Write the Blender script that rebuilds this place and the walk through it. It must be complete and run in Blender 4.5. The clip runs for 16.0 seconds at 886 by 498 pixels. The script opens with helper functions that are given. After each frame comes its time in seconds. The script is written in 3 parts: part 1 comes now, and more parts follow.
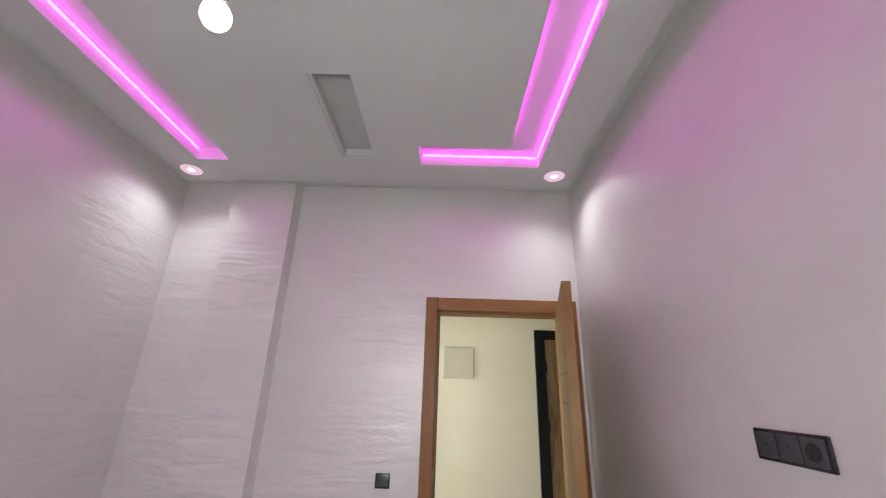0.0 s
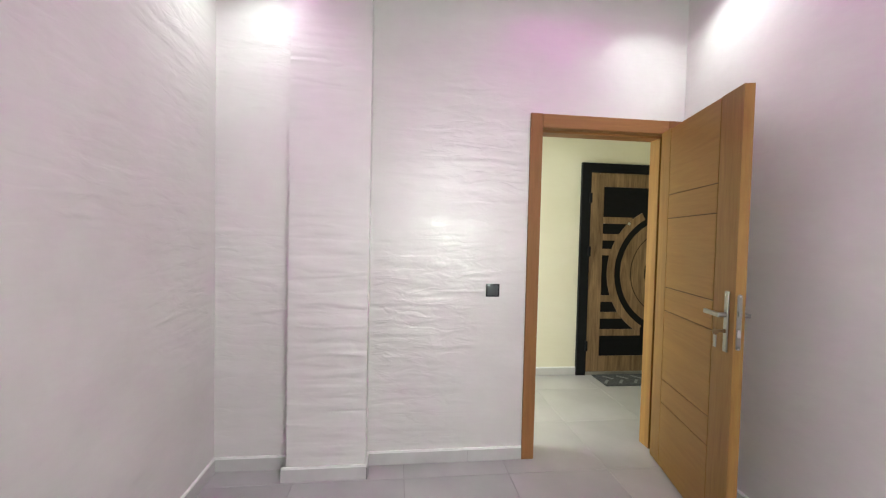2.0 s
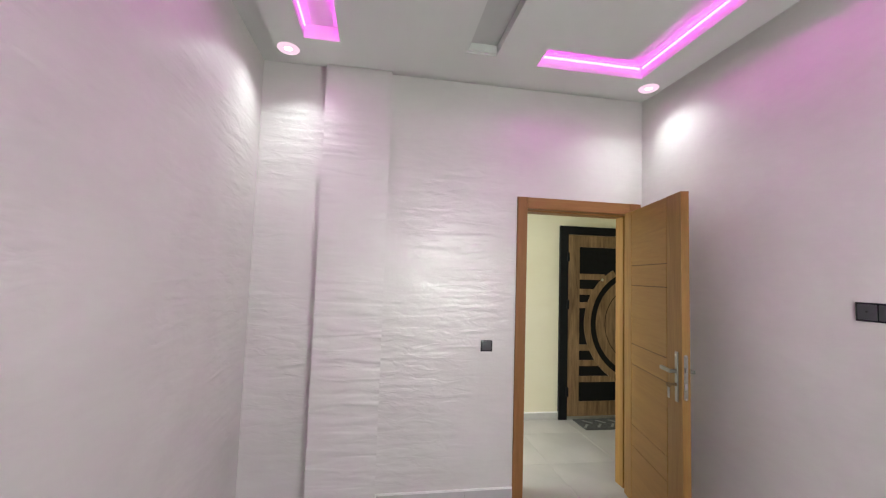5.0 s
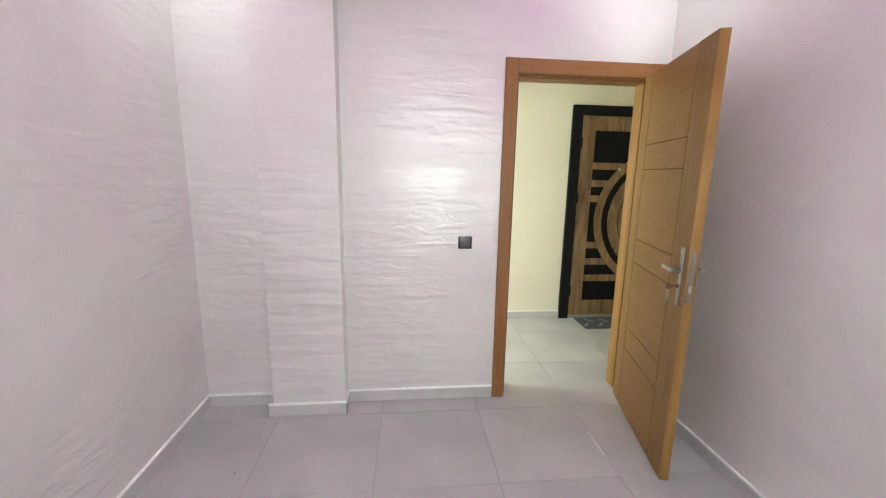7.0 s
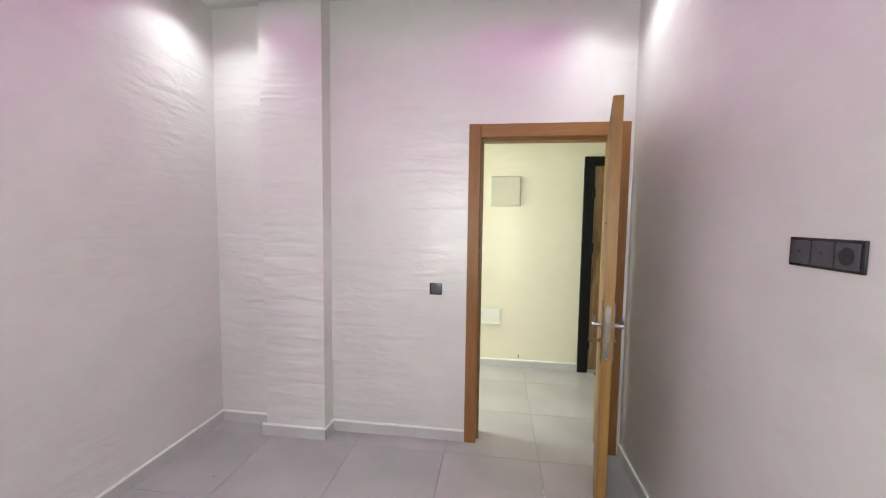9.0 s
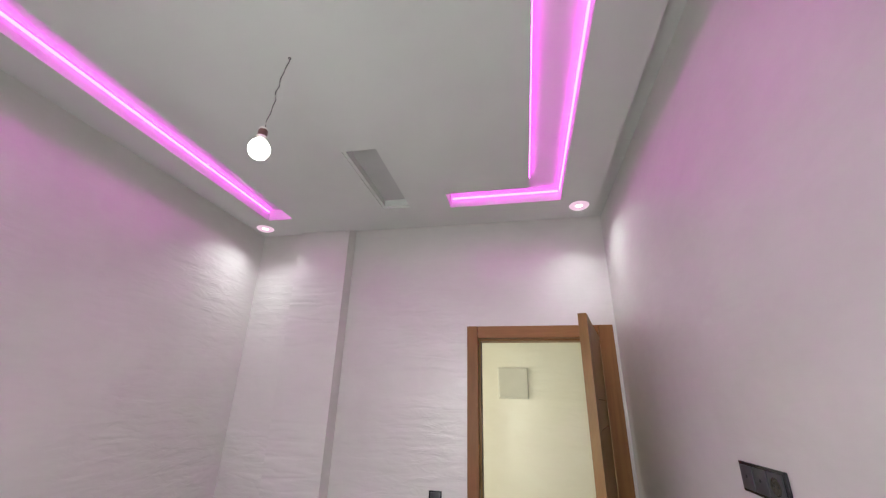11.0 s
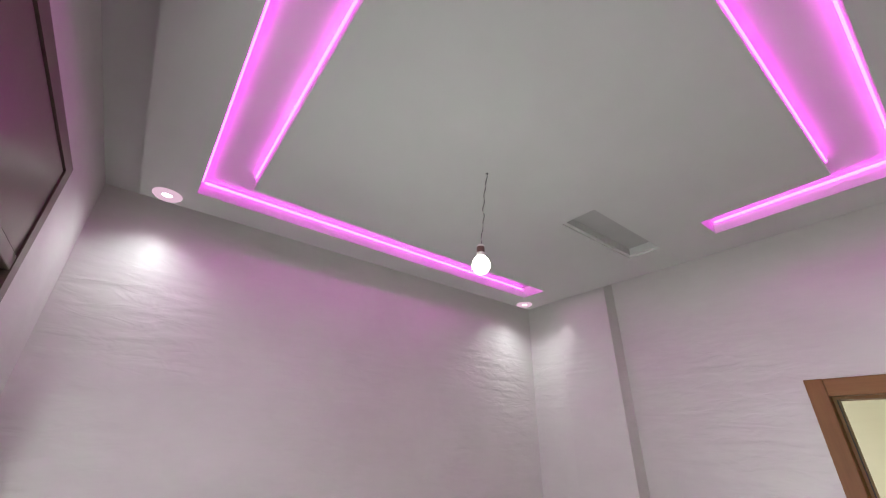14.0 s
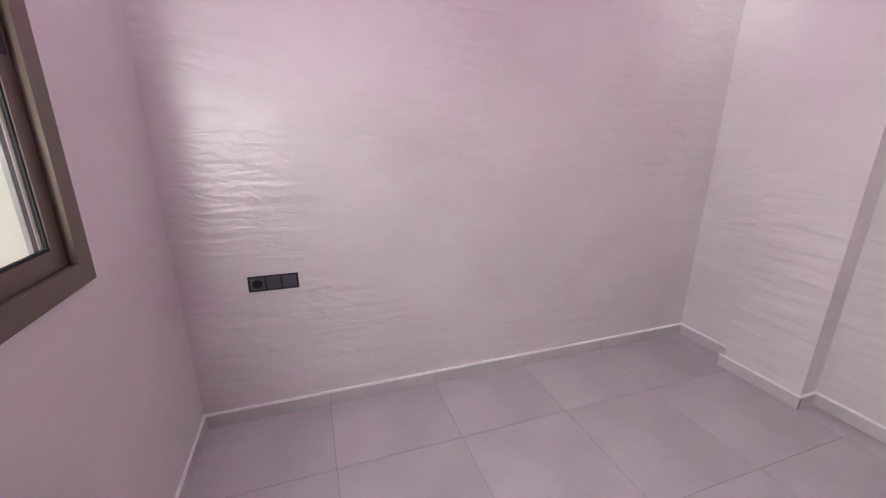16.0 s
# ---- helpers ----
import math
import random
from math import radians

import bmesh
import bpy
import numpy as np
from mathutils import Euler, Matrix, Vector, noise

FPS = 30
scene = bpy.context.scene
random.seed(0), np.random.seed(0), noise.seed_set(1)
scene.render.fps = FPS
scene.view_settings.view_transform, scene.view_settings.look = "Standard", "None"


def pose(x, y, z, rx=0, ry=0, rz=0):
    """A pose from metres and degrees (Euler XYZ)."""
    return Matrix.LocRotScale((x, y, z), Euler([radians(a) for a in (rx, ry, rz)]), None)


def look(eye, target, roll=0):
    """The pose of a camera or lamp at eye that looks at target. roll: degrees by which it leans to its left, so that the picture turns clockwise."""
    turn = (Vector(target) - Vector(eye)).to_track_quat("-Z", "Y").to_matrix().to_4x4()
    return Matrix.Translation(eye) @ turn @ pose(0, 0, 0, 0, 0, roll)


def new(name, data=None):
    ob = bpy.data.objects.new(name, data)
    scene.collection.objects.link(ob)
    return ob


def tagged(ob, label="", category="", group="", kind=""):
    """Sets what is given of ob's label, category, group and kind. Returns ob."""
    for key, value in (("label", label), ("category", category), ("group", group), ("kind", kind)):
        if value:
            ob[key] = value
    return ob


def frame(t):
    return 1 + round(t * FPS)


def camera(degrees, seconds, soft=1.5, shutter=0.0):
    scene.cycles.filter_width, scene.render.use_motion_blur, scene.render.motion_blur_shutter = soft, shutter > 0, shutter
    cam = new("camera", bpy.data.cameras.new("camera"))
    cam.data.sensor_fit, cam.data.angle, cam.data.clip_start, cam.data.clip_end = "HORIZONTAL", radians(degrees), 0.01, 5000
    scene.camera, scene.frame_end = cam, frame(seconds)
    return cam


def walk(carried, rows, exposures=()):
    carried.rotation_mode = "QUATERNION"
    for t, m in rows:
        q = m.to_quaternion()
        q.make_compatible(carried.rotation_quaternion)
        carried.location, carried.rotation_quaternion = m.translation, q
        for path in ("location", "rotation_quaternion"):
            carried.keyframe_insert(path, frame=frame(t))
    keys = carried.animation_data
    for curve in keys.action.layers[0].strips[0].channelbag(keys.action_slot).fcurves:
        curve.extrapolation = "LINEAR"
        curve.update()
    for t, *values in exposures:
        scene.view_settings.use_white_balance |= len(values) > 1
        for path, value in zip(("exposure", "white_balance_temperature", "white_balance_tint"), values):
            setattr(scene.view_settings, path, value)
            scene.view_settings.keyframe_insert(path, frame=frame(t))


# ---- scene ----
cam = camera(97.2, 16.0, 1.2)
PATH = [
    (0, (0.021, 0.036, 1.548), (0.0, 1.919, 2.223), 1.8),
    (0.5, (-0.136, 0.077, 1.469), (-0.166, 2.051, 1.79), 1.8),
    (1, (-0.432, 0.114, 1.435), (-0.419, 2.112, 1.533), 1.4),
    (1.5, (-0.694, 0.26, 1.381), (-0.601, 2.258, 1.384), 1.4),
    (2, (-0.883, 0.281, 1.359), (-0.656, 2.267, 1.298), 1.3),
    (2.5, (-1.074, 0.047, 1.393), (-0.724, 2.012, 1.266), 1.3),
    (3, (-1.078, -0.204, 1.525), (-0.666, 1.75, 1.411), 1.3),
    (5.5, (-1.072, -0.048, 1.527), (-0.792, 1.926, 1.684), 1.5),
    (6, (-0.894, 0.03, 1.439), (-0.646, 2.011, 1.324), 1.1),
    (6.5, (-0.785, 0.119, 1.437), (-0.564, 2.082, 1.129), 1.0),
    (7, (-0.675, 0.235, 1.448), (-0.486, 2.192, 1.078), 1.0),
    (7.5, (-0.432, 0.352, 1.451), (-0.325, 2.318, 1.096), 1.0),
    (8, (-0.188, 0.271, 1.48), (-0.242, 2.246, 1.165), 0.9),
    (10.5, (0.216, -0.206, 1.545), (-0.148, 1.712, 1.979), 1.1),
    (11, (0.28, -0.221, 1.621), (-0.096, 1.606, 2.342), 1.3),
    (11.5, (0.335, -0.234, 1.678), (-0.044, 1.487, 2.623), 1.4),
    (12, (0.367, -0.26, 1.699), (-0.032, 1.37, 2.787), 1.4),
    (12.5, (0.374, -0.259, 1.737), (-0.135, 1.299, 2.882), 1.2),
    (13, (0.416, -0.247, 1.775), (-0.353, 1.211, 2.908), 1.5),
    (13.5, (0.446, -0.223, 1.781), (-0.647, 1.073, 2.842), 1.4),
    (14, (0.443, -0.192, 1.787), (-0.989, 0.884, 2.678), 1.3),
    (14.5, (0.41, -0.134, 1.708), (-1.323, 0.687, 2.275), 1.5),
    (15, (0.333, -0.001, 1.545), (-1.569, 0.603, 1.674), 1.2),
    (15.25, (0.305, 0.049, 1.471), (-1.625, 0.591, 1.387), 0.85),
    (15.5, (0.258, 0.068, 1.438), (-1.657, 0.564, 1.143), 0.5),
    (15.75, (0.162, 0.051, 1.440), (-1.709, 0.557, 0.966), 0.45),
    (16, (0.038, 0.016, 1.444), (-1.775, 0.641, 0.873), 0.4),
]
EXPOSURES = [(0, 0.95, 6500, 10), (1, 1.4, 6500, 3), (2, 1.55, 6500, 0), (3, 1.6, 6500, 0), (5.5, 1.3, 6500, 3), (6.5, 1.6, 6500, 0), (8, 1.6, 6500, 0),
             (10.5, 1.1, 6500, 6), (12.5, 0.92, 6500, 9), (13.5, 0.78, 6500, 9), (14.5, 0.95, 6500, 5), (15, 1.1, 6650, 15), (16, 1.25, 6600, 19)]
walk(cam, [(t, look(eye, target, roll)) for t, eye, target, roll in PATH], EXPOSURES)

# ---- world, sun, lamps ----
world = bpy.data.worlds.new("sky")
world.use_nodes = True
scene.world = world
wn = world.node_tree.nodes
sky = wn.new("ShaderNodeTexSky")
sky.sky_type = "NISHITA"
sky.sun_disc = False
sky.sun_elevation = radians(52)
sky.sun_rotation = radians(20)
world.node_tree.links.new(sky.outputs["Color"], wn["Background"].inputs["Color"])
wn["Background"].inputs["Strength"].default_value = 0.15

sun_data = bpy.data.lights.new("sun", "SUN")
sun_data.energy, sun_data.angle, sun_data.color = 2.6, radians(0.5), (1.0, 0.95, 0.87)
sun = new("sun", sun_data)
sun.matrix_world = look((3, 9, 12), (0, 0, 0))


def area_lamp(name, eye, target, w, h, power, colour):
    d = bpy.data.lights.new(name, "AREA")
    d.shape, d.size, d.size_y, d.energy, d.color = "RECTANGLE", w, h, power, colour
    ob = new(name, d)
    ob.matrix_world = look(eye, target)
    return ob


# daylight from the sky: the window, and an added unseen opening in the hall
area_lamp("window_daylight", (-0.15, -0.668, 1.50), (-0.68, 1.5, 1.0), 0.64, 0.74, 13.0, (0.94, 1.0, 0.98))
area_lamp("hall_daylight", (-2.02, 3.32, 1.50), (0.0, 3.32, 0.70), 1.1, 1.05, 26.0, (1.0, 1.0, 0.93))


def spot_lamp(x, y):
    d = bpy.data.lights.new("downlight_beam", "SPOT")
    d.energy, d.spot_size, d.spot_blend, d.shadow_soft_size = 9.0, radians(134), 1.0, 0.03
    d.color = (0.93, 0.97, 1.0)
    ob = new("downlight_beam", d)
    ob.matrix_world = look((x, y, 2.845), (x, y, 0))


SPOTS = ((-1.672, -0.31), (-1.672, 2.275), (0.697, 2.243))
for sx, sy in SPOTS:
    spot_lamp(sx, sy)

# ---- materials ----


def mat(name, base, rough=0.5, metal=0.0, spec=0.5):
    m = bpy.data.materials.new(name)
    m.use_nodes = True
    b = m.node_tree.nodes["Principled BSDF"]
    b.inputs["Base Color"].default_value = (*base, 1)
    b.inputs["Roughness"].default_value = rough
    b.inputs["Metallic"].default_value = metal
    b.inputs["Specular IOR Level"].default_value = spec
    return m


def node(m, kind, **kw):
    n = m.node_tree.nodes.new(kind)
    for k, v in kw.items():
        n.inputs[k].default_value = v
    return n


def link(m, a, b):
    m.node_tree.links.new(a, b)


def bsdf(m):
    return m.node_tree.nodes["Principled BSDF"]


def coords(m, scale=(1, 1, 1), where="Object"):
    tc = node(m, "ShaderNodeTexCoord")
    mp = node(m, "ShaderNodeMapping")
    mp.inputs["Scale"].default_value = scale
    link(m, tc.outputs[where], mp.inputs["Vector"])
    return mp.outputs["Vector"]


def ramp(m, fac, stops):
    r = node(m, "ShaderNodeValToRGB")
    e = r.color_ramp.elements
    while len(e) < len(stops):
        e.new(0.5)
    for el, (p, c) in zip(e, stops):
        el.position, el.color = p, (*c, 1)
    link(m, fac, r.inputs["Fac"])
    return r.outputs["Color"]


def tex(m, vec, scale, detail=4.0, rough=0.55, dist=0.0):
    n = node(m, "ShaderNodeTexNoise", Scale=scale, Detail=detail, Roughness=rough, Distortion=dist)
    link(m, vec, n.inputs["Vector"])
    return n.outputs["Fac"]


def mix(m, fac, a, b, kind="MIX"):
    n = m.node_tree.nodes.new("ShaderNodeMix")
    n.data_type, n.blend_type = "RGBA", kind
    for sock, v in ((n.inputs[0], fac), (n.inputs[6], a), (n.inputs[7], b)):
        if hasattr(v, "links"):
            link(m, v, sock)
        elif isinstance(v, tuple):
            sock.default_value = (*v, 1)
        else:
            sock.default_value = v
    return n.outputs[2]


def arith(m, op, a, b):
    n = m.node_tree.nodes.new("ShaderNodeMath")
    n.operation = op
    for sock, v in ((n.inputs[0], a), (n.inputs[1], b)):
        if hasattr(v, "links"):
            link(m, v, sock)
        else:
            sock.default_value = v
    return n.outputs[0]


def bump(m, height, strength, dist, under=None):
    n = node(m, "ShaderNodeBump", Strength=strength, Distance=dist)
    link(m, height, n.inputs["Height"])
    if under:
        link(m, under, n.inputs["Normal"])
    return n.outputs["Normal"]


def pearl_plaster(name, base, dark, ripple=1.15, rough=0.42, long=0.45):
    """Trowelled pearl paint: short crinkles and long sideways ripples in patches, faint clouds, a satin sheen."""
    m = mat(name, base, rough, 0.17, 0.5)
    flat = coords(m)
    cloud = tex(m, coords(m, (1, 1, 1.5)), 1.5, 5, 0.6, 0.4)
    col = ramp(m, cloud, [(0.3, dark), (0.7, base)])
    fine = tex(m, coords(m, (2, 2, 9)), 5.0, 5)
    col = mix(m, 0.12, col, ramp(m, fine, [(0.35, dark), (0.65, base)]))
    link(m, col, bsdf(m).inputs["Base Color"])
    waves = tex(m, coords(m, (0.42, 0.42, 2.7)), 5.5, 1.2, 0.45, 0.5)
    crinkle = tex(m, coords(m, (1.3, 1.3, 4.0)), 5.0, 2, 0.5, 0.9)
    rip = arith(m, "ADD", arith(m, "MULTIPLY", waves, long), arith(m, "MULTIPLY", crinkle, (1 - long) * 0.5))
    patch = ramp(m, tex(m, coords(m, (1, 1, 0.8)), 1.1, 2), [(0.38, (0.12,) * 3), (0.62, (1,) * 3)])
    # the trowel marks thin out towards the ceiling
    sep = node(m, "ShaderNodeSeparateXYZ")
    link(m, flat, sep.inputs[0])
    reach = ramp(m, arith(m, "MULTIPLY", sep.outputs["Z"], 0.3333), [(0.74, (1,) * 3), (0.90, (0.12,) * 3)])
    h = arith(m, "MULTIPLY", arith(m, "MULTIPLY", rip, patch), reach)
    n1 = bump(m, h, 0.8 * ripple, 0.02)
    n2 = bump(m, tex(m, flat, 28, 4), 0.10, 0.004, n1)
    link(m, n2, bsdf(m).inputs["Normal"])
    rr = ramp(m, tex(m, coords(m, (0.8, 0.8, 3)), 4, 4), [(0.3, (rough - 0.03,) * 3), (0.7, (rough + 0.07,) * 3)])
    link(m, rr, bsdf(m).inputs["Roughness"])
    return m


def wood(name, light, dark, along="z", rough=0.46, scale=1.0, stripe=0.0):
    m = mat(name, light, rough, 0, 0.3)
    s = {"z": (9, 9, 0.7), "x": (0.7, 9, 9), "y": (9, 0.7, 9)}[along]
    v = coords(m, tuple(k * scale for k in s))
    info = node(m, "ShaderNodeObjectInfo")
    add = node(m, "ShaderNodeVectorMath")
    add.operation = "ADD"
    link(m, v, add.inputs[0])
    spread = node(m, "ShaderNodeVectorMath")
    spread.operation = "SCALE"
    spread.inputs[0].default_value = (7.0, 5.0, 3.0)
    link(m, info.outputs["Random"], spread.inputs["Scale"])
    link(m, spread.outputs[0], add.inputs[1])
    v = add.outputs[0]
    big = tex(m, v, 1.2, 4, 0.6, 1.2)
    mid = tuple((a + b) / 2 for a, b in zip(light, dark))
    col = ramp(m, big, [(0.3, dark), (0.5, mid), (0.68, light)])
    grain = tex(m, v, 7.0, 6, 0.7)
    col = mix(m, 0.34, col, ramp(m, grain, [(0.35, dark), (0.6, light)]))
    link(m, col, bsdf(m).inputs["Base Color"])
    link(m, bump(m, grain, 0.12, 0.002), bsdf(m).inputs["Normal"])
    return m


def plain(name, base, rough=0.5, metal=0.0, vary=0.12, scale=20, relief=0.08):
    m = mat(name, base, rough, metal)
    v = coords(m)
    f = tex(m, v, scale, 5)
    col = ramp(m, f, [(0.3, tuple(c * (1 - vary) for c in base)), (0.7, tuple(min(1, c * (1 + vary * 0.5)) for c in base))])
    link(m, col, bsdf(m).inputs["Base Color"])
    if relief:
        link(m, bump(m, tex(m, v, scale * 6, 3), relief, 0.002), bsdf(m).inputs["Normal"])
    return m


def glowing(name, colour, strength):
    m = bpy.data.materials.new(name)
    m.use_nodes = True
    nt = m.node_tree
    nt.nodes.remove(nt.nodes["Principled BSDF"])
    e = nt.nodes.new("ShaderNodeEmission")
    e.inputs["Color"].default_value = (*colour, 1)
    e.inputs["Strength"].default_value = strength
    nt.links.new(e.outputs[0], nt.nodes["Material Output"].inputs["Surface"])
    return m


WALL = pearl_plaster("pearl_plaster", (0.72, 0.69, 0.67), (0.63, 0.60, 0.58))
RIPPLED = pearl_plaster("rippled_pearl_plaster", (0.72, 0.69, 0.67), (0.64, 0.61, 0.59), 1.35, 0.42, 0.75)
WALL_SMOOTH = pearl_plaster("smooth_pearl_plaster", (0.72, 0.69, 0.67), (0.62, 0.59, 0.57), 0.3)
HALLWALL = pearl_plaster("cream_plaster", (0.81, 0.775, 0.63), (0.76, 0.72, 0.56), 0.3, 0.42)
CEIL = plain("ceiling_paint", (0.58, 0.59, 0.56), 0.75, 0, 0.03, 3, 0.04)
TILE = plain("grey_porcelain", (0.44, 0.43, 0.425), 0.28, 0, 0.16, 2.0, 0.015)
oi = node(TILE, "ShaderNodeObjectInfo")
tint = ramp(TILE, oi.outputs["Random"], [(0.0, (0.93, 0.93, 0.93)), (1.0, (1.0, 1.0, 1.0))])
old = bsdf(TILE).inputs["Base Color"].links[0].from_socket
link(TILE, mix(TILE, 1.0, old, tint, "MULTIPLY"), bsdf(TILE).inputs["Base Color"])
link(TILE, ramp(TILE, tex(TILE, coords(TILE), 2.2, 5), [(0.2, (0.285,) * 3), (0.8, (0.34,) * 3)]), bsdf(TILE).inputs["Roughness"])
GROUT = plain("grout", (0.23, 0.225, 0.215), 0.9)
SKIRT = plain("grey_skirting_tile", (0.52, 0.51, 0.495), 0.35, 0, 0.10, 6, 0.05)
SKIRT_TOP = plain("white_filler", (0.87, 0.86, 0.84), 0.7, 0, 0.08, 30, 0.2)
DOORWOOD = wood("honey_wood", (0.30, 0.165, 0.046), (0.19, 0.092, 0.023))
DOORWOOD_X = wood("honey_wood_crossways", (0.32, 0.175, 0.046), (0.245, 0.125, 0.031), "x")
CASEWOOD = wood("casing_wood", (0.30, 0.14, 0.048), (0.21, 0.092, 0.030))
CASEWOOD_X = wood("casing_wood_crossways", (0.32, 0.155, 0.056), (0.23, 0.105, 0.036), "x")
GROOVE = plain("groove_shadow_wood", (0.10, 0.05, 0.02), 0.8)
NUTWOOD = wood("streaked_walnut", (0.34, 0.22, 0.115), (0.075, 0.042, 0.023), "z", 0.35, 1.1)
NUTWOOD_X = wood("streaked_walnut_crossways", (0.34, 0.22, 0.115), (0.085, 0.05, 0.028), "z", 0.35, 1.3)
BLACK = plain("black_lacquer", (0.005, 0.005, 0.006), 0.6, 0, 0.3)
bsdf(BLACK).inputs["Specular IOR Level"].default_value = 0.2
STEEL = plain("brushed_steel", (0.30, 0.29, 0.28), 0.32, 1.0, 0.1, 40)
BRASS = plain("brass_key", (0.20, 0.13, 0.075), 0.35, 1.0)
ANTHRACITE = plain("anthracite_plastic", (0.055, 0.055, 0.062), 0.42, 0, 0.15)
DARKPLASTIC = plain("dark_frame_plastic", (0.016, 0.015, 0.02), 0.25, 0, 0.15)
ALU = plain("taupe_aluminium", (0.155, 0.115, 0.09), 0.36, 0.35, 0.08, 8)
RUBBER = plain("black_gasket", (0.015, 0.015, 0.016), 0.6)
ALUTRACK = plain("grey_aluminium_track", (0.42, 0.41, 0.38), 0.35, 0.6)
SHUTTER = plain("grey_shutter_slats", (0.075, 0.07, 0.07), 0.6, 0, 0.06, 6, 0)
RENDERCOAT = plain("cream_render", (0.80, 0.78, 0.62), 0.85, 0, 0.06, 14, 0.25)
STONE = plain("white_stone_sill", (0.78, 0.77, 0.74), 0.5, 0, 0.08, 10)
IRON = plain("grey_painted_iron", (0.44, 0.44, 0.46), 0.5, 0.2)
LED = glowing("magenta_led", (1.0, 0.06, 0.93), 6.3)
BULB = glowing("lit_bulb_glass", (1.0, 0.97, 0.90), 3.5)
LENS = glowing("lit_downlight_lens", (1.0, 0.92, 0.96), 6.0)
RINGGLASS = glowing("lit_ribbed_glass", (1.0, 0.66, 0.84), 0.42)
SOCKETCAP = plain("brown_bakelite", (0.12, 0.06, 0.045), 0.35)
CREAMPLASTIC = plain("cream_plastic", (0.60, 0.575, 0.46), 0.45, 0, 0.05, 8, 0.05)
SLOTSHADE = plain("grey_slot_shade", (0.45, 0.45, 0.435), 0.8, 0, 0.06, 5, 0.05)
WHITEPLASTIC = plain("white_plastic", (0.74, 0.73, 0.66), 0.45, 0, 0.04)
PALECORD = plain("pale_cord", (0.55, 0.53, 0.50), 0.6)
CORD = plain("black_cord", (0.02, 0.018, 0.02), 0.6)
CHROME = plain("chrome_ring", (0.8, 0.78, 0.8), 0.18, 1.0)
MAT = plain("grey_doormat_pile", (0.07, 0.072, 0.075), 0.95, 0, 0.5, 60, 0.6)
MATLIGHT = plain("light_doormat_pile", (0.22, 0.22, 0.22), 0.95, 0, 0.3, 60, 0.6)

GLASS = bpy.data.materials.new("window_glass")
GLASS.use_nodes = True
gb = bsdf(GLASS)
gb.inputs["Transmission Weight"].default_value = 1.0
gb.inputs["Roughness"].default_value = 0.0
gb.inputs["IOR"].default_value = 1.45

# ---- mesh helpers ----


def box(bm, x0, x1, y0, y1, z0, z1, bevel=0.0):
    vs = [bm.verts.new((x, y, z)) for x in (x0, x1) for y in (y0, y1) for z in (z0, z1)]
    quads = ((0, 1, 3, 2), (4, 6, 7, 5), (0, 4, 5, 1), (2, 3, 7, 6), (0, 2, 6, 4), (1, 5, 7, 3))
    fs = [bm.faces.new([vs[i] for i in q]) for q in quads]
    if bevel:
        es = {e for f in fs for e in f.edges}
        bmesh.ops.bevel(bm, geom=list(es), offset=bevel, segments=2, affect="EDGES", profile=0.6)
    return bm


def boxes(*rows):
    bm = bmesh.new()
    for r in rows:
        box(bm, *r)
    return bm


def cyl(bm, a, b, r, n=16, r2=None):
    a, b = Vector(a), Vector(b)
    m = Matrix.Translation((a + b) / 2) @ (b - a).to_track_quat("Z", "Y").to_matrix().to_4x4()
    bmesh.ops.create_cone(bm, cap_ends=True, segments=n, radius1=r, radius2=r if r2 is None else r2, depth=(b - a).length, matrix=m)
    return bm


def tube(bm, pts, r, n=8):
    """A round bar along a run of points."""
    pts = [Vector(p) for p in pts]
    rings = []
    for i, p in enumerate(pts):
        d = (pts[min(i + 1, len(pts) - 1)] - pts[max(i - 1, 0)]).normalized()
        side = d.orthogonal().normalized() if abs(d.y) > 0.9 else d.cross(Vector((0, 1, 0))).normalized()
        up = d.cross(side)
        rings.append([bm.verts.new(p + r * (math.cos(k * 2 * math.pi / n) * side + math.sin(k * 2 * math.pi / n) * up)) for k in range(n)])
    for a, b in zip(rings, rings[1:]):
        for k in range(n):
            bm.faces.new((a[k], a[(k + 1) % n], b[(k + 1) % n], b[k]))
    bm.faces.new(rings[0][::-1])
    bm.faces.new(rings[-1])
    return bm


def lathe(bm, profile, centre, n=24):
    cx, cy, cz = centre
    rings = [[bm.verts.new((cx + r * math.cos(k * 2 * math.pi / n), cy + r * math.sin(k * 2 * math.pi / n), cz + z)) for k in range(n)] for r, z in profile]
    for a, b in zip(rings, rings[1:]):
        for k in range(n):
            bm.faces.new((a[k], a[(k + 1) % n], b[(k + 1) % n], b[k]))
    bm.faces.new(rings[0][::-1])
    bm.faces.new(rings[-1])
    return bm


def smooth_mesh(me, angle=40):
    me.polygons.foreach_set("use_smooth", [True] * len(me.polygons))
    me.set_sharp_from_angle(angle=radians(angle))


def part(name, bm, material, parent=None, label="", soft=False):
    bmesh.ops.recalc_face_normals(bm, faces=bm.faces)
    me = bpy.data.meshes.new(name)
    bm.to_mesh(me)
    bm.free()
    me.materials.append(material)
    if soft:
        smooth_mesh(me)
    ob = new(name, me)
    if parent:
        ob.parent = parent
    if label:
        ob["label"] = label
    return ob


def thing(name, label, category, group="", at=None):
    ob = new(name)
    ob.empty_display_size = 0.05
    if at is not None:
        ob.matrix_world = at
    return tagged(ob, label, category, group)


def setting(name, bm, material, label, category):
    return tagged(part(name, bm, material), label, category, "", "structure")


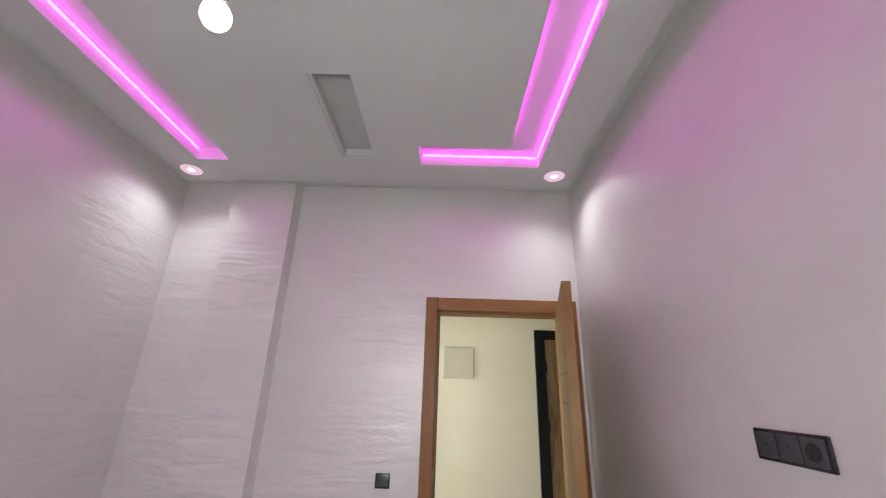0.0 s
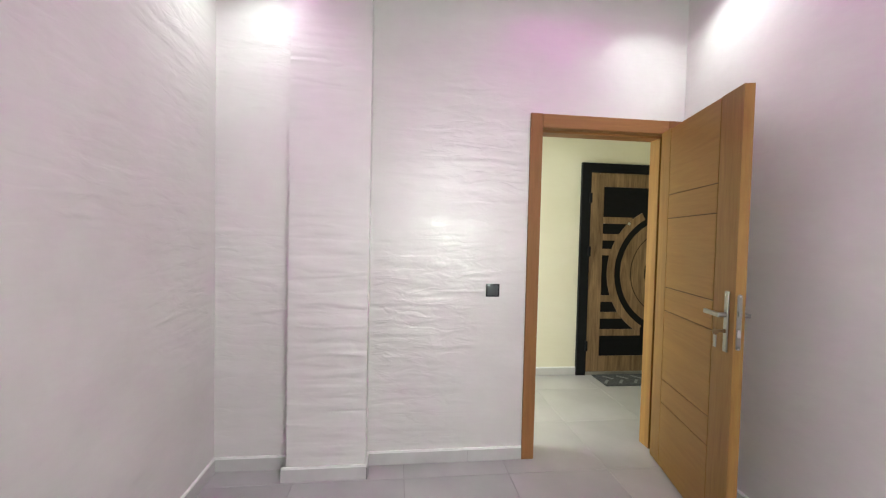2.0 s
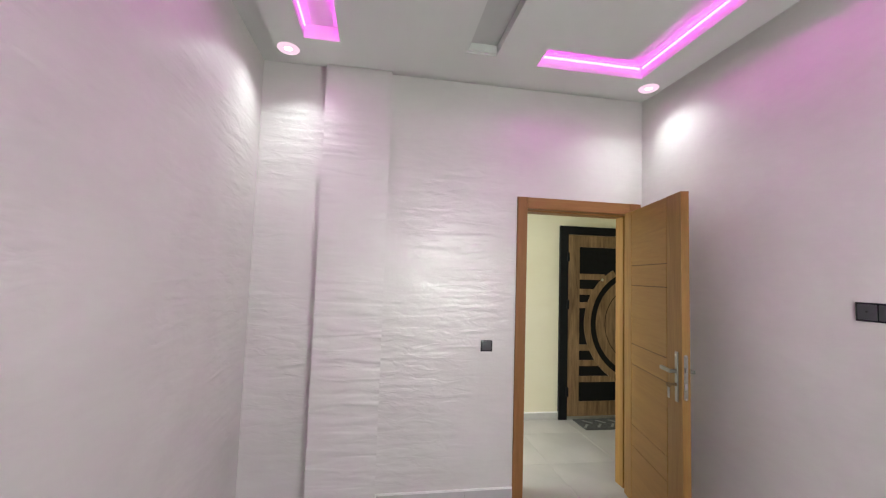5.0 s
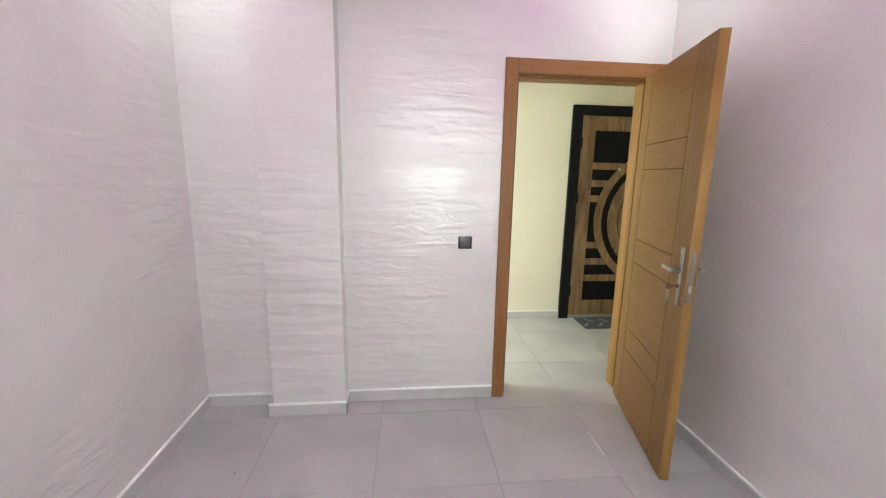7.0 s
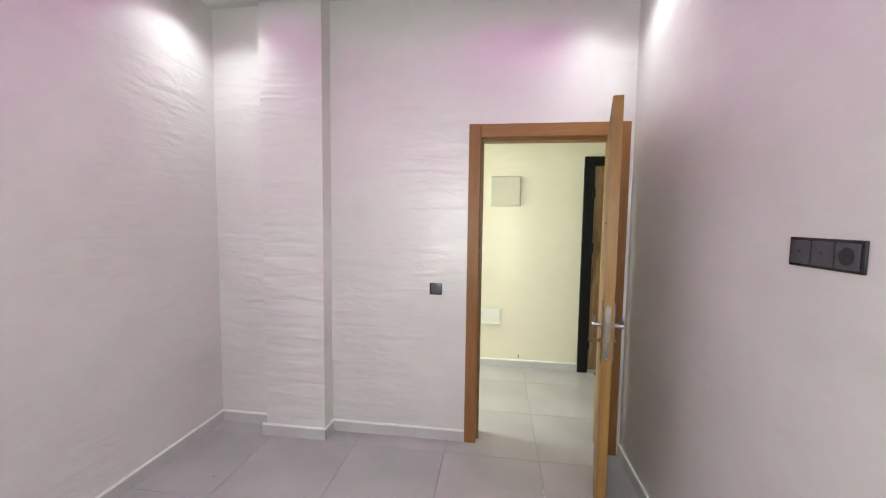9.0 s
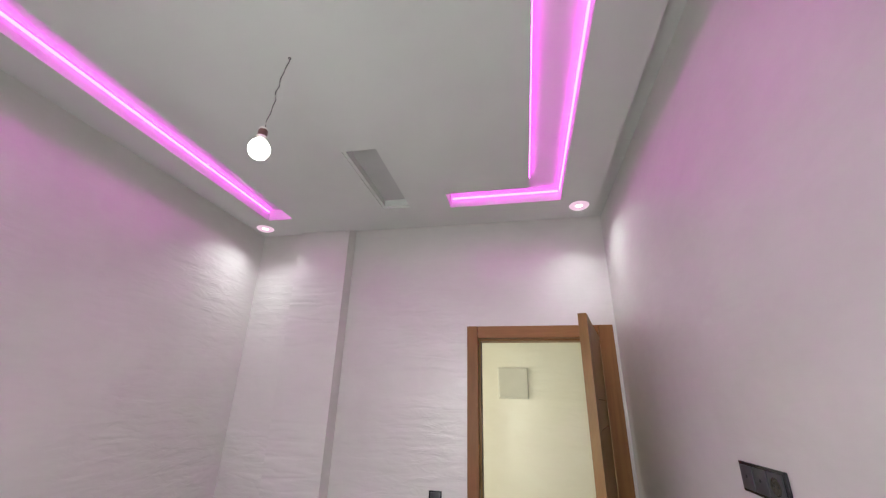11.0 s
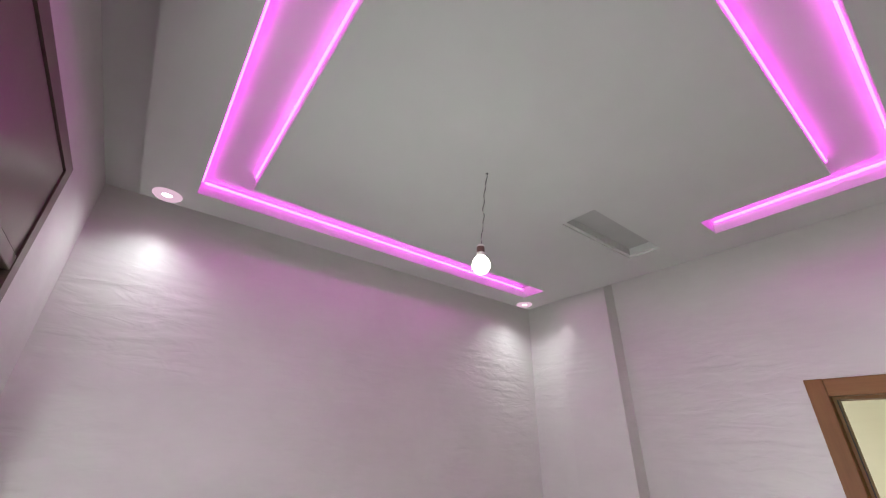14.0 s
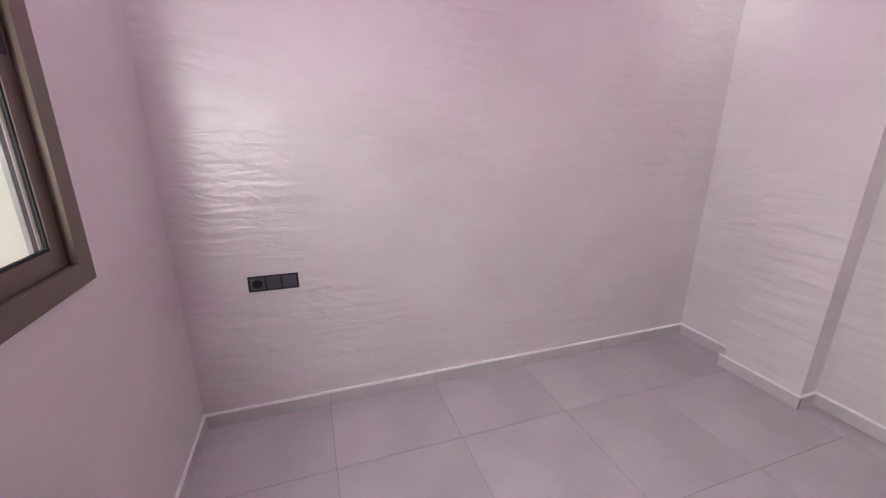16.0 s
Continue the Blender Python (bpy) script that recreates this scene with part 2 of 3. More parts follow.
# ---- plan ----
XW, XE = -1.90, 0.90          # side walls
YN, YS = 2.59, -0.58          # door wall, window wall
NB = YN + 0.14                # hall face of the door wall
HY = 4.02                     # far wall of the hall
CZ, RZ, TZ = 2.858, 2.930, 2.944   # ceiling panel, its sunk margin, top of the coves
PX0, PX1, PY0, PY1 = -1.75, 0.805, -0.425, 2.41   # ceiling panel
OX0, OX1, OZ = -0.03, 0.785, 2.035  # door opening
WX0, WX1, WZ0, WZ1 = -1.20, 0.20, 1.09, 2.59      # window opening

setting("wall_west", boxes((XW - 0.15, XW, YS - 0.3, NB, 0, 3.1)), WALL, "pearl white trowelled plaster wall with sideways ripples", "wall")
setting("wall_east", boxes((XE, XE + 0.12, YS - 0.3, NB, 0, 3.1)), WALL_SMOOTH, "pearl white trowelled plaster wall beside the door", "wall")
setting("wall_north", boxes((XW, OX0 - 0.02, YN, NB, 0, 3.1), (OX1 + 0.02, XE, YN, NB, 0, 3.1), (OX0 - 0.02, OX1 + 0.02, YN, NB, OZ + 0.02, 3.1)), WALL,
        "pearl white plaster wall round the open doorway", "wall")
setting("wall_south", boxes((XW, WX0, YS - 0.21, YS, 0, 3.1), (WX1, XE, YS - 0.21, YS, 0, 3.1), (WX0, WX1, YS - 0.21, YS, 0, WZ0), (WX0, WX1, YS - 0.21, YS, WZ1, 3.1)), WALL_SMOOTH,
        "pearl white plaster wall round the window", "wall")
setting("pillar", boxes((-1.470, -1.045, 2.462, YN - 0.001, 0, 3.1)), RIPPLED, "pearl white plastered pillar standing out from the wall", "pillar")

# ceiling: sunk margin, dropped panel with lit coves and a blind slot
XS = [PX0, -1.56, -1.357, -0.63, -0.612, -0.435, -0.158, 0.366, 0.572, PX1]
YSS = [PY0, -0.195, 0.015, 1.415, 1.955, 2.075, 2.095, 2.147, PY1]


def cove(x, y):
    left = -1.56 < x < -1.357 and -0.195 < y < 2.147
    near = -1.56 < x < 0.572 and -0.195 < y < 0.015
    right = 0.366 < x < 0.572 and -0.195 < y < 2.147
    hook = -0.158 < x < 0.572 and 1.955 < y < 2.147
    return left or near or right or hook


def slot(x, y):
    return -0.63 < x < -0.435 and 1.415 < y < 2.095


def ledge(x, y):
    """A shallow ledge along two sides of the slot."""
    return slot(x, y) and (x < -0.612 or y > 2.075)


def panel_mesh():
    bm = bmesh.new()
    nx, ny = len(XS) - 1, len(YSS) - 1

    def low(i, j):
        if not (0 <= i < nx and 0 <= j < ny):
            return RZ
        x, y = (XS[i] + XS[i + 1]) / 2, (YSS[j] + YSS[j + 1]) / 2
        return TZ if cove(x, y) else CZ + 0.009 if ledge(x, y) else CZ + 0.06 if slot(x, y) else CZ

    def quad(*p):
        bm.faces.new([bm.verts.new(q) for q in p])

    for i in range(nx):
        for j in range(ny):
            x0, x1, y0, y1, z = XS[i], XS[i + 1], YSS[j], YSS[j + 1], low(i, j)
            quad((x0, y0, z), (x0, y1, z), (x1, y1, z), (x1, y0, z))
            for (a, b), k in ((((x0, y0), (x0, y1)), low(i - 1, j)), (((x1, y1), (x1, y0)), low(i + 1, j)),
                              (((x1, y0), (x0, y0)), low(i, j - 1)), (((x0, y1), (x1, y1)), low(i, j + 1))):
                if k > z:
                    quad((*a, z), (*b, z), (*b, k), (*a, k))
    bmesh.ops.remove_doubles(bm, verts=bm.verts, dist=1e-4)
    for r in ((XW, PX0, YS, YN, RZ, 3.1), (PX1, XE, YS, YN, RZ, 3.1), (PX0, PX1, YS, PY0, RZ, 3.1), (PX0, PX1, PY1, YN, RZ, 3.1)):
        box(bm, *r)
    box(bm, PX0, PX1, PY0, PY1, TZ + 0.004, 3.1)
    return bm


ceiling = setting("ceiling", panel_mesh(), CEIL, "grey white plasterboard ceiling with sunk coves and a slot", "ceiling")

# added sheet: the slot's deeper shade is put into its grey
setting("slot_shade_sheet", boxes((-0.6115, -0.4355, 1.4155, 2.0745, CZ + 0.055, CZ + 0.0595)), SLOTSHADE, "added grey sheet with the ceiling slot's shade in its colour", "board")

# led strips along both sides of the coves
H = 0.007


def strip(name, x0, x1, y0, y1):
    ob = part(name, boxes((x0, x1, y0, y1, TZ - 0.026, TZ - 0.016)), LED)
    return tagged(ob, "glowing magenta LED strip lying inside the ceiling cove", "LED strip", "LED strips in the ceiling cove")


strip("led_strip", -1.558, -1.558 + H, -0.180, 2.130)
strip("led_strip", -1.359 - H, -1.359, 0.015, 2.130)
strip("led_strip", -1.545, 0.557, -0.193, -0.193 + H)
strip("led_strip", -1.345, 0.352, 0.013 - H, 0.013)
strip("led_strip", 0.570 - H, 0.570, -0.180, 2.130)
strip("led_strip", 0.368, 0.368 + H, 0.03, 1.94)
strip("led_strip", -0.145, 0.557, 2.145 - H, 2.145)
strip("led_strip", -0.145, 0.352, 1.957, 1.957 + H)

# ---- hall ----
HX0, HX1 = -2.05, 2.6
hz = 2.9
setting("wall_hall_north", boxes((HX0, 1.005, HY, HY + 0.15, 0, 3.1), (2.165, HX1, HY, HY + 0.15, 0, 3.1), (1.005, 2.165, HY, HY + 0.15, 2.045, 3.1), (1.005, 2.165, HY + 0.1, HY + 0.15, 0, 2.045)), HALLWALL,
        "cream plaster hall wall beside the entrance door", "wall")
setting("wall_hall_east", boxes((HX1, HX1 + 0.12, NB, HY, 0, 3.1)), HALLWALL, "cream plaster end wall of the hall", "wall")
# the opening is out of view, added to let light into the hall
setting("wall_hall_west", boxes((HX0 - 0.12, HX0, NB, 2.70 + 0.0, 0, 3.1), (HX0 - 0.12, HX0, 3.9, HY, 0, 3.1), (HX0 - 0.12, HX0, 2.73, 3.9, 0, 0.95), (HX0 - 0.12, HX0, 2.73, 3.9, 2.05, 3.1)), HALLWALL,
        "cream plaster hall wall with an added, unseen daylit opening", "wall")
setting("wall_hall_south", boxes((HX0, XW - 0.15, NB - 0.14, NB, 0, 3.1), (XE + 0.12, HX1, NB - 0.14, NB, 0, 3.1)), HALLWALL, "cream plaster hall wall beside the bedroom", "wall")
setting("ceiling_hall", boxes((HX0, HX1, NB, HY, hz, 3.1)), CEIL, "plain white plasterboard hall ceiling", "ceiling")

# ---- skirting ----


def skirting(name, x0, x1, y0, y1):
    """A run of skirting tiles with thin joints and a filled top edge."""
    ob = setting(name, boxes((x0 + 0.001, x1 - 0.001, y0 + 0.001, y1 - 0.001, 0.0, 0.069)), GROUT, "grey porcelain skirting tiles with white filled top edge", "baseboard")
    wide = x1 - x0 > y1 - y0
    a, b = (x0, x1) if wide else (y0, y1)
    while a < b - 0.01:
        c = min(a + 0.603, b)
        e = c - 0.0015 if c < b else c
        row = (a, e, y0, y1, 0.0005, 0.070) if wide else (x0, x1, a, e, 0.0005, 0.070)
        part("skirting_tile", boxes(row), SKIRT, ob)
        a = c
    part("filler_edge", boxes((x0 + 0.0005, x1 - 0.0005, y0 + 0.0005, y1 - 0.0005, 0.070, 0.081)), SKIRT_TOP, ob)


T = 0.012
skirting("baseboard_west", XW, XW + T, YS + T, YN)
skirting("baseboard_corner", XW + T, -1.497, YN - T, YN)
skirting("baseboard_pillar", -1.497, -1.036, 2.450, 2.462)
skirting("baseboard_pillar_side", -1.045, -1.033, 2.462, YN - T)
skirting("baseboard_north", -1.045, -0.107, YN - T, YN)
skirting("baseboard_east", XE - T, XE, YS + T, YN - 0.012)
skirting("baseboard_south", XW, XE, YS, YS + T)
skirting("baseboard_hall", HX0, 0.915, HY - T, HY)

# ---- door frame ----
frame_ob = thing("door_frame", "reddish brown wooden door frame round the open doorway", "door frame")
FX0, FX1, FZ = -0.106, 0.878, 2.118


def cased(y0, y1):
    part("casing", box(bmesh.new(), FX0, OX0, y0, y1, 0.0, FZ, 0.004), CASEWOOD, frame_ob)
    part("casing", box(bmesh.new(), OX1, FX1, y0, y1, 0.0, FZ, 0.004), CASEWOOD, frame_ob)
    part("head_casing", box(bmesh.new(), OX0 + 0.001, OX1 - 0.001, y0, y1, OZ, FZ - 0.001, 0.004), CASEWOOD_X, frame_ob)


cased(YN - 0.016, YN - 0.0005)
cased(NB + 0.0005, NB + 0.016)
part("jamb", boxes((OX0 - 0.02, OX0, YN, NB, 0, OZ), (OX0, OX0 + 0.014, YN + 0.045, NB, 0, OZ)), DOORWOOD, frame_ob)
part("jamb", boxes((OX1, OX1 + 0.02, YN, NB, 0, OZ), (OX1 - 0.014, OX1, YN + 0.045, NB, 0, OZ)), DOORWOOD, frame_ob)
part("head_jamb", boxes((OX0 - 0.02, OX1 + 0.02, YN, NB, OZ, OZ + 0.02), (OX0 + 0.014, OX1 - 0.014, YN + 0.045, NB, OZ - 0.014, OZ)), CASEWOOD_X, frame_ob)
part("door_seal", boxes((OX0 + 0.0145, OX0 + 0.019, YN + 0.040, YN + 0.047, 0, OZ - 0.016)), RUBBER, frame_ob)
part("strike_plate", boxes((OX0 + 0.0002, OX0 + 0.0022, YN + 0.012, YN + 0.032, 0.93, 1.10)), STEEL, frame_ob, "steel strike plate")

# ---- open door leaf: local x from the hinge to the lock edge, local y towards the wall behind it ----
TH, DW, DZ0, DZ1 = 0.042, 0.800, 0.008, 2.036
hinge, tip = Vector((0.779, 2.560)), Vector((0.594, 1.783))
ux = (tip - hinge).normalized()
door_turn = math.degrees(math.atan2(ux.y, ux.x))
DW = (tip - hinge).length
door = thing("open_door", "honey coloured wooden door with grooved panels, standing open into the room", "door", "", pose(hinge.x, hinge.y, 0, 0, 0, door_turn))
# the back corner lies on the line hinge-tip; the face towards the room on its other side
SGN = -1.0


def dbox(x0, x1, y0, y1, z0, z1, bevel=0.0):
    y0, y1 = sorted((SGN * y0, SGN * y1))
    return box(bmesh.new(), x0, x1, y0, y1, z0, z1, bevel)


part("core", dbox(0.002, DW - 0.002, 0.004, TH - 0.004, DZ0 + 0.002, DZ1 - 0.002), GROOVE, door)
part("edge_band", dbox(DW - 0.0018, DW, 0.0, TH, DZ0, DZ1), DOORWOOD, door)
part("top_edge", dbox(0, DW - 0.002, 0.004, TH - 0.004, DZ1 - 0.002, DZ1), DOORWOOD, door)
GW = 0.0055
SL, SR = 0.125, 0.165
CUTS = [DZ0, 0.395, 0.535, 0.950, 1.090, 1.500, 1.640, DZ1]
for face_y in ((0.0, 0.004), (TH - 0.004, TH)):
    part("stile", dbox(0, SL - GW / 2, *face_y, DZ0, DZ1), DOORWOOD, door)
    part("stile", dbox(DW - SR + GW / 2, DW - 0.0018, *face_y, DZ0, DZ1), DOORWOOD, door)
    for z0, z1 in zip(CUTS, CUTS[1:]):
        part("panel", dbox(SL + GW / 2, DW - SR - GW / 2, *face_y, z0 + GW / 2, z1 - GW / 2), DOORWOOD_X, door)
PC = SGN * 0.0235   # middle of the lock plate across the edge
bm = dbox(DW, DW + 0.003, 0.0135, 0.0335, 0.910, 1.132)
for zc in (0.910, 1.132):
    cyl(bm, (DW, PC, zc), (DW + 0.003, PC, zc), 0.010, 20)
part("lock_face_plate", bm, STEEL, door, "brushed steel lock plate with rounded ends in the door edge")
part("latch", dbox(DW + 0.003, DW + 0.012, 0.0165, 0.0305, 1.048, 1.073, 0.003), STEEL, door)
part("deadbolt", dbox(DW + 0.003, DW + 0.005, 0.0165, 0.0305, 0.955, 0.990), CHROME, door)
for zc in (0.908, 1.134):
    part("screw", cyl(bmesh.new(), (DW + 0.003, PC, zc), (DW + 0.0045, PC, zc), 0.004, 10), CHROME, door)


def handle_set(side):
    """side: 1 the face towards the room, -1 the face behind."""
    y = TH if side > 0 else 0.0
    o = 1 if side > 0 else -1
    hx, hz_ = DW - 0.050, 1.044
    plate = part("handle_plate", dbox(hx - 0.0135, hx + 0.0135, y, y + o * 0.008, 0.880, 1.150, 0.003), STEEL, door, "brushed steel handle plate")
    bm = bmesh.new()
    cyl(bm, (hx, SGN * (y + o * 0.008), hz_), (hx, SGN * (y + o * 0.042), hz_), 0.010, 14)
    a = sorted((SGN * (y + o * 0.034), SGN * (y + o * 0.047)))
    box(bm, hx - 0.105, hx + 0.012, a[0], a[1], hz_ - 0.010, hz_ + 0.010, 0.003)
    part("lever", bm, STEEL, plate, "brushed steel lever handle", True)
    bm = bmesh.new()
    cyl(bm, (hx, SGN * (y + o * 0.008), 0.972), (hx, SGN * (y + o * 0.016), 0.972), 0.009, 14)
    part("lock_cylinder", bm, BRASS, plate, "", True)
    part("screw", cyl(bmesh.new(), (hx, SGN * (y + o * 0.008), 1.133), (hx, SGN * (y + o * 0.010), 1.133), 0.004, 10), CHROME, plate)
    if side > 0:
        bm = bmesh.new()
        a = sorted((SGN * (y + 0.016), SGN * (y + 0.040)))
        box(bm, hx - 0.002, hx + 0.002, a[0], a[1], 0.966, 0.978)
        cyl(bm, (hx - 0.003, SGN * (y + 0.046), 0.968), (hx + 0.003, SGN * (y + 0.046), 0.968), 0.013, 16)
        part("key", bm, BRASS, plate, "brass key left in the lock")
        bm = bmesh.new()
        a = sorted((SGN * (y + 0.044), SGN * (y + 0.049)))
        box(bm, hx - 0.010, hx + 0.008, a[0], a[1], 0.900, 0.955, 0.002)
        part("spare_key", bm, STEEL, plate, "second key hanging from the ring")


handle_set(1)
handle_set(-1)
for zc in (0.25, 1.05, 1.80):
    bm = bmesh.new()
    cyl(bm, (-0.010, -0.012, zc - 0.04), (-0.010, -0.012, zc + 0.04), 0.007, 12)
    part("hinge", bm, STEEL, door, "", True)

# ---- switches and sockets ----


def gang_plate(name, label, n, at, kinds):
    """Plate in local x-z, standing out along -y."""
    w, h = 0.071 * n + 0.013, 0.078
    ob = thing(name, label, "light switch" if n == 1 else "wall socket", "", at)
    part("cover_frame", box(bmesh.new(), -w / 2, w / 2, -0.009, -0.0005, -h / 2, h / 2, 0.003), DARKPLASTIC, ob, "", True)
    for k, kind in enumerate(kinds):
        cx = (k - (n - 1) / 2) * 0.071
        rocker = part("insert", box(bmesh.new(), cx - 0.0325, cx + 0.0325, -0.013, -0.008, -0.031, 0.031, 0.002), ANTHRACITE, ob, "grey insert", True)
        if kind == "outlet":
            bm = bmesh.new()
            cyl(bm, (cx, -0.0135, 0), (cx, -0.0129, 0), 0.0215, 28)
            part("socket_well", bm, DARKPLASTIC, rocker)
            for s in (-0.0095, 0.0095):
                bm = bmesh.new()
                cyl(bm, (cx + s, -0.0142, 0), (cx + s, -0.0134, 0), 0.0027, 10)
                part("pin_hole", bm, RUBBER, rocker)
        elif kind == "jack":
            bm = bmesh.new()
            cyl(bm, (cx, -0.0140, 0.002), (cx, -0.0128, 0.002), 0.0042, 12)
            part("jack", bm, RUBBER, rocker)
    return ob


gang_plate("light_switch", "anthracite square light switch with dark frame on the wall", 1, pose(-0.312, YN, 1.044, 0, 0, 0), ["rocker"])
gang_plate("wall_socket", "triple anthracite socket plate with two antenna jacks and an outlet", 3, pose(XE, 1.124, 1.434, 0, 0, -90), ["jack", "jack", "outlet"])
gang_plate("wall_socket", "triple anthracite plate with one outlet and two switches", 3, pose(XW, -0.182, 0.745, 0, 0, 90), ["outlet", "rocker", "rocker"])

# ---- pendant bulb ----
pend = thing("pendant_bulb", "bare lit light bulb hanging from a twisted black and pale cord", "light bulb")
BX, BY, BZ = -0.572, 0.757, 2.408
CX, CY = -0.560, 0.795
for phase, sheath in ((0.0, CORD), (math.pi, PALECORD)):
    pts = []
    for i in range(61):
        f = i / 60
        sway = (0.006 * math.sin(f * 7.0) + 0.0025 * math.sin(f * 23.0)) * math.sin(math.pi * f)
        a = f * 34 + phase
        pts.append((BX + (CX - BX) * f + sway + 0.0021 * math.cos(a), BY + (CY - BY) * f + 0.0022 * math.sin(a), BZ + 0.084 + (CZ - BZ - 0.084) * f))
    part("cord", tube(bmesh.new(), pts, 0.0014, 6), sheath, pend, "", True)
part("ceiling_hole", cyl(bmesh.new(), (CX, CY, CZ - 0.0015), (CX, CY, CZ + 0.002), 0.006, 14), CORD, pend)
part("glass_globe", lathe(bmesh.new(), [(0.004, -0.0375), (0.016, -0.034), (0.027, -0.026), (0.0345, -0.012), (0.036, 0.0), (0.0345, 0.012), (0.028, 0.025), (0.020, 0.033), (0.017, 0.038)], (BX, BY, BZ)), BULB, pend, "lit frosted glass globe", True)
part("lamp_collar", lathe(bmesh.new(), [(0.0172, 0.038), (0.0175, 0.046), (0.0165, 0.052)], (BX, BY, BZ)), WHITEPLASTIC, pend, "white plastic collar", True)
part("bulb_holder", lathe(bmesh.new(), [(0.0155, 0.052), (0.0160, 0.062), (0.0160, 0.076), (0.0150, 0.078)], (BX, BY, BZ)), SOCKETCAP, pend, "brown bakelite bulb holder", True)
part("terminal_ring", lathe(bmesh.new(), [(0.0150, 0.078), (0.0150, 0.084), (0.006, 0.086)], (BX, BY, BZ)), WHITEPLASTIC, pend, "white ceramic terminal ring", True)

# ---- recessed downlights ----
for sx, sy in SPOTS:
    d = thing("recessed_downlight", "round lit recessed downlight with a clear ribbed ring", "downlight", "downlights in the ceiling corners", pose(sx, sy, CZ))
    bm = bmesh.new()
    n = 36
    prof = [(0.022, -0.003), (0.030, -0.009), (0.042, -0.011), (0.055, -0.010), (0.064, -0.004), (0.064, -0.0005)]
    rings = []
    for r, z in prof:
        rings.append([bm.verts.new((r * math.cos(k * 2 * math.pi / n), r * math.sin(k * 2 * math.pi / n), z - (0.004 if k % 2 and 0.029 < r < 0.056 else 0))) for k in range(n)])
    for a, b in zip(rings, rings[1:]):
        for k in range(n):
            bm.faces.new((a[k], a[(k + 1) % n], b[(k + 1) % n], b[k]))
    part("ribbed_ring", bm, RINGGLASS, d, "bright ribbed ring")
    part("lens", cyl(bmesh.new(), (0, 0, -0.003), (0, 0, -0.0006), 0.0218, 24), LENS, d, "lit lens")

# ---- entrance door in the hall ----
ent = thing("entrance_door", "closed entrance door of streaked walnut and black inlays in a black frame", "door")
EX0, EX1 = 0.915, 2.255
part("door_frame", boxes((EX0, EX0 + 0.095, HY - 0.035, HY - 0.0005, 0, 2.13), (EX1 - 0.095, EX1, HY - 0.035, HY - 0.0005, 0, 2.13), (EX0 + 0.095, EX1 - 0.095, HY - 0.035, HY - 0.0005, 2.04, 2.13)), BLACK, ent, "black steel door frame")
LX0, LX1, LZ0, LZ1 = EX0 + 0.098, EX1 - 0.098, 0.012, 2.036
LY = HY - 0.012
part("leaf", boxes((LX0, LX1, LY, HY + 0.035, LZ0, LZ1)), BLACK, ent, "black inlaid door leaf")
ST = LX0 + 0.140
part("stile", boxes((LX0, ST, LY - 0.008, LY, LZ0, LZ1)), NUTWOOD, ent)
part("stile", boxes((LX1 - 0.125, LX1, LY - 0.008, LY, LZ0, LZ1)), NUTWOOD, ent)
part("rail", boxes((ST, LX1 - 0.125, LY - 0.008, LY, 1.90, LZ1)), NUTWOOD_X, ent)
part("rail", boxes((ST, LX1 - 0.125, LY - 0.008, LY, LZ0, 0.19)), NUTWOOD_X, ent)
ACX, ACZ = LX0 + 0.90, 1.04


def arc(r0, r1, y0, y1, spread, n=36):
    bm = bmesh.new()
    vs = []
    for i in range(n + 1):
        a = math.pi - spread + 2 * spread * i / n
        vs.append([bm.verts.new((ACX + r * math.cos(a), y, ACZ + r * math.sin(a))) for r, y in ((r0, y0), (r1, y0), (r1, y1), (r0, y1))])
    for a, b in zip(vs, vs[1:]):
        for k in range(4):
            bm.faces.new((a[k], a[(k + 1) % 4], b[(k + 1) % 4], b[k]))
    bm.faces.new(vs[0])
    bm.faces.new(vs[-1][::-1])
    return bm


def arc_x(z, r):
    return ACX - math.sqrt(max(0.0, r * r - (z - ACZ) ** 2))


part("ring", arc(0.625, 0.70, LY - 0.012, LY, 1.05), NUTWOOD, ent, "curved walnut ring")
part("ring_inlay", arc(0.56, 0.625, LY - 0.006, LY, 1.05), BLACK, ent, "curved black inlay")
for i in range(9):
    a = math.pi - 0.92 + 1.84 * i / 8
    bm = bmesh.new()
    c = Matrix.Translation((ACX + 0.62 * math.cos(a), LY - 0.007, ACZ + 0.62 * math.sin(a))) @ Matrix.Rotation(-a, 4, "Y")
    box(bm, -0.018, 0.018, -0.004, 0.004, -0.045, 0.045)
    bmesh.ops.transform(bm, matrix=c, verts=bm.verts)
    part("ring_tooth", bm, BLACK, ent)
part("inner_field", arc(0.30, 0.56, LY - 0.008, LY, 1.05), NUTWOOD, ent, "walnut inner field")
part("inner_line", arc(0.445, 0.452, LY - 0.0095, LY - 0.0079, 1.0), BLACK, ent)
for zc in (1.565, 1.395, 1.245, 0.775, 0.605, 0.43):
    part("cross_bar", boxes((ST, arc_x(zc, 0.69), LY - 0.008, LY, zc - 0.033, zc + 0.033)), NUTWOOD_X, ent)
part("threshold", boxes((LX0, LX1, LY - 0.02, LY, 0.0, 0.032)), ALUTRACK, ent, "steel weather bar")
bm = bmesh.new()
cyl(bm, (1.424, LY - 0.020, 1.535), (1.424, LY - 0.008, 1.535), 0.016, 18)
part("peephole", bm, CHROME, ent, "chrome peephole", True)
for zc in (0.30, 1.25, 1.78):
    part("hinge", box(bmesh.new(), LX0 - 0.022, LX0 + 0.002, HY - 0.056, HY - 0.035, zc - 0.05, zc + 0.05, 0.004), BLACK, ent)

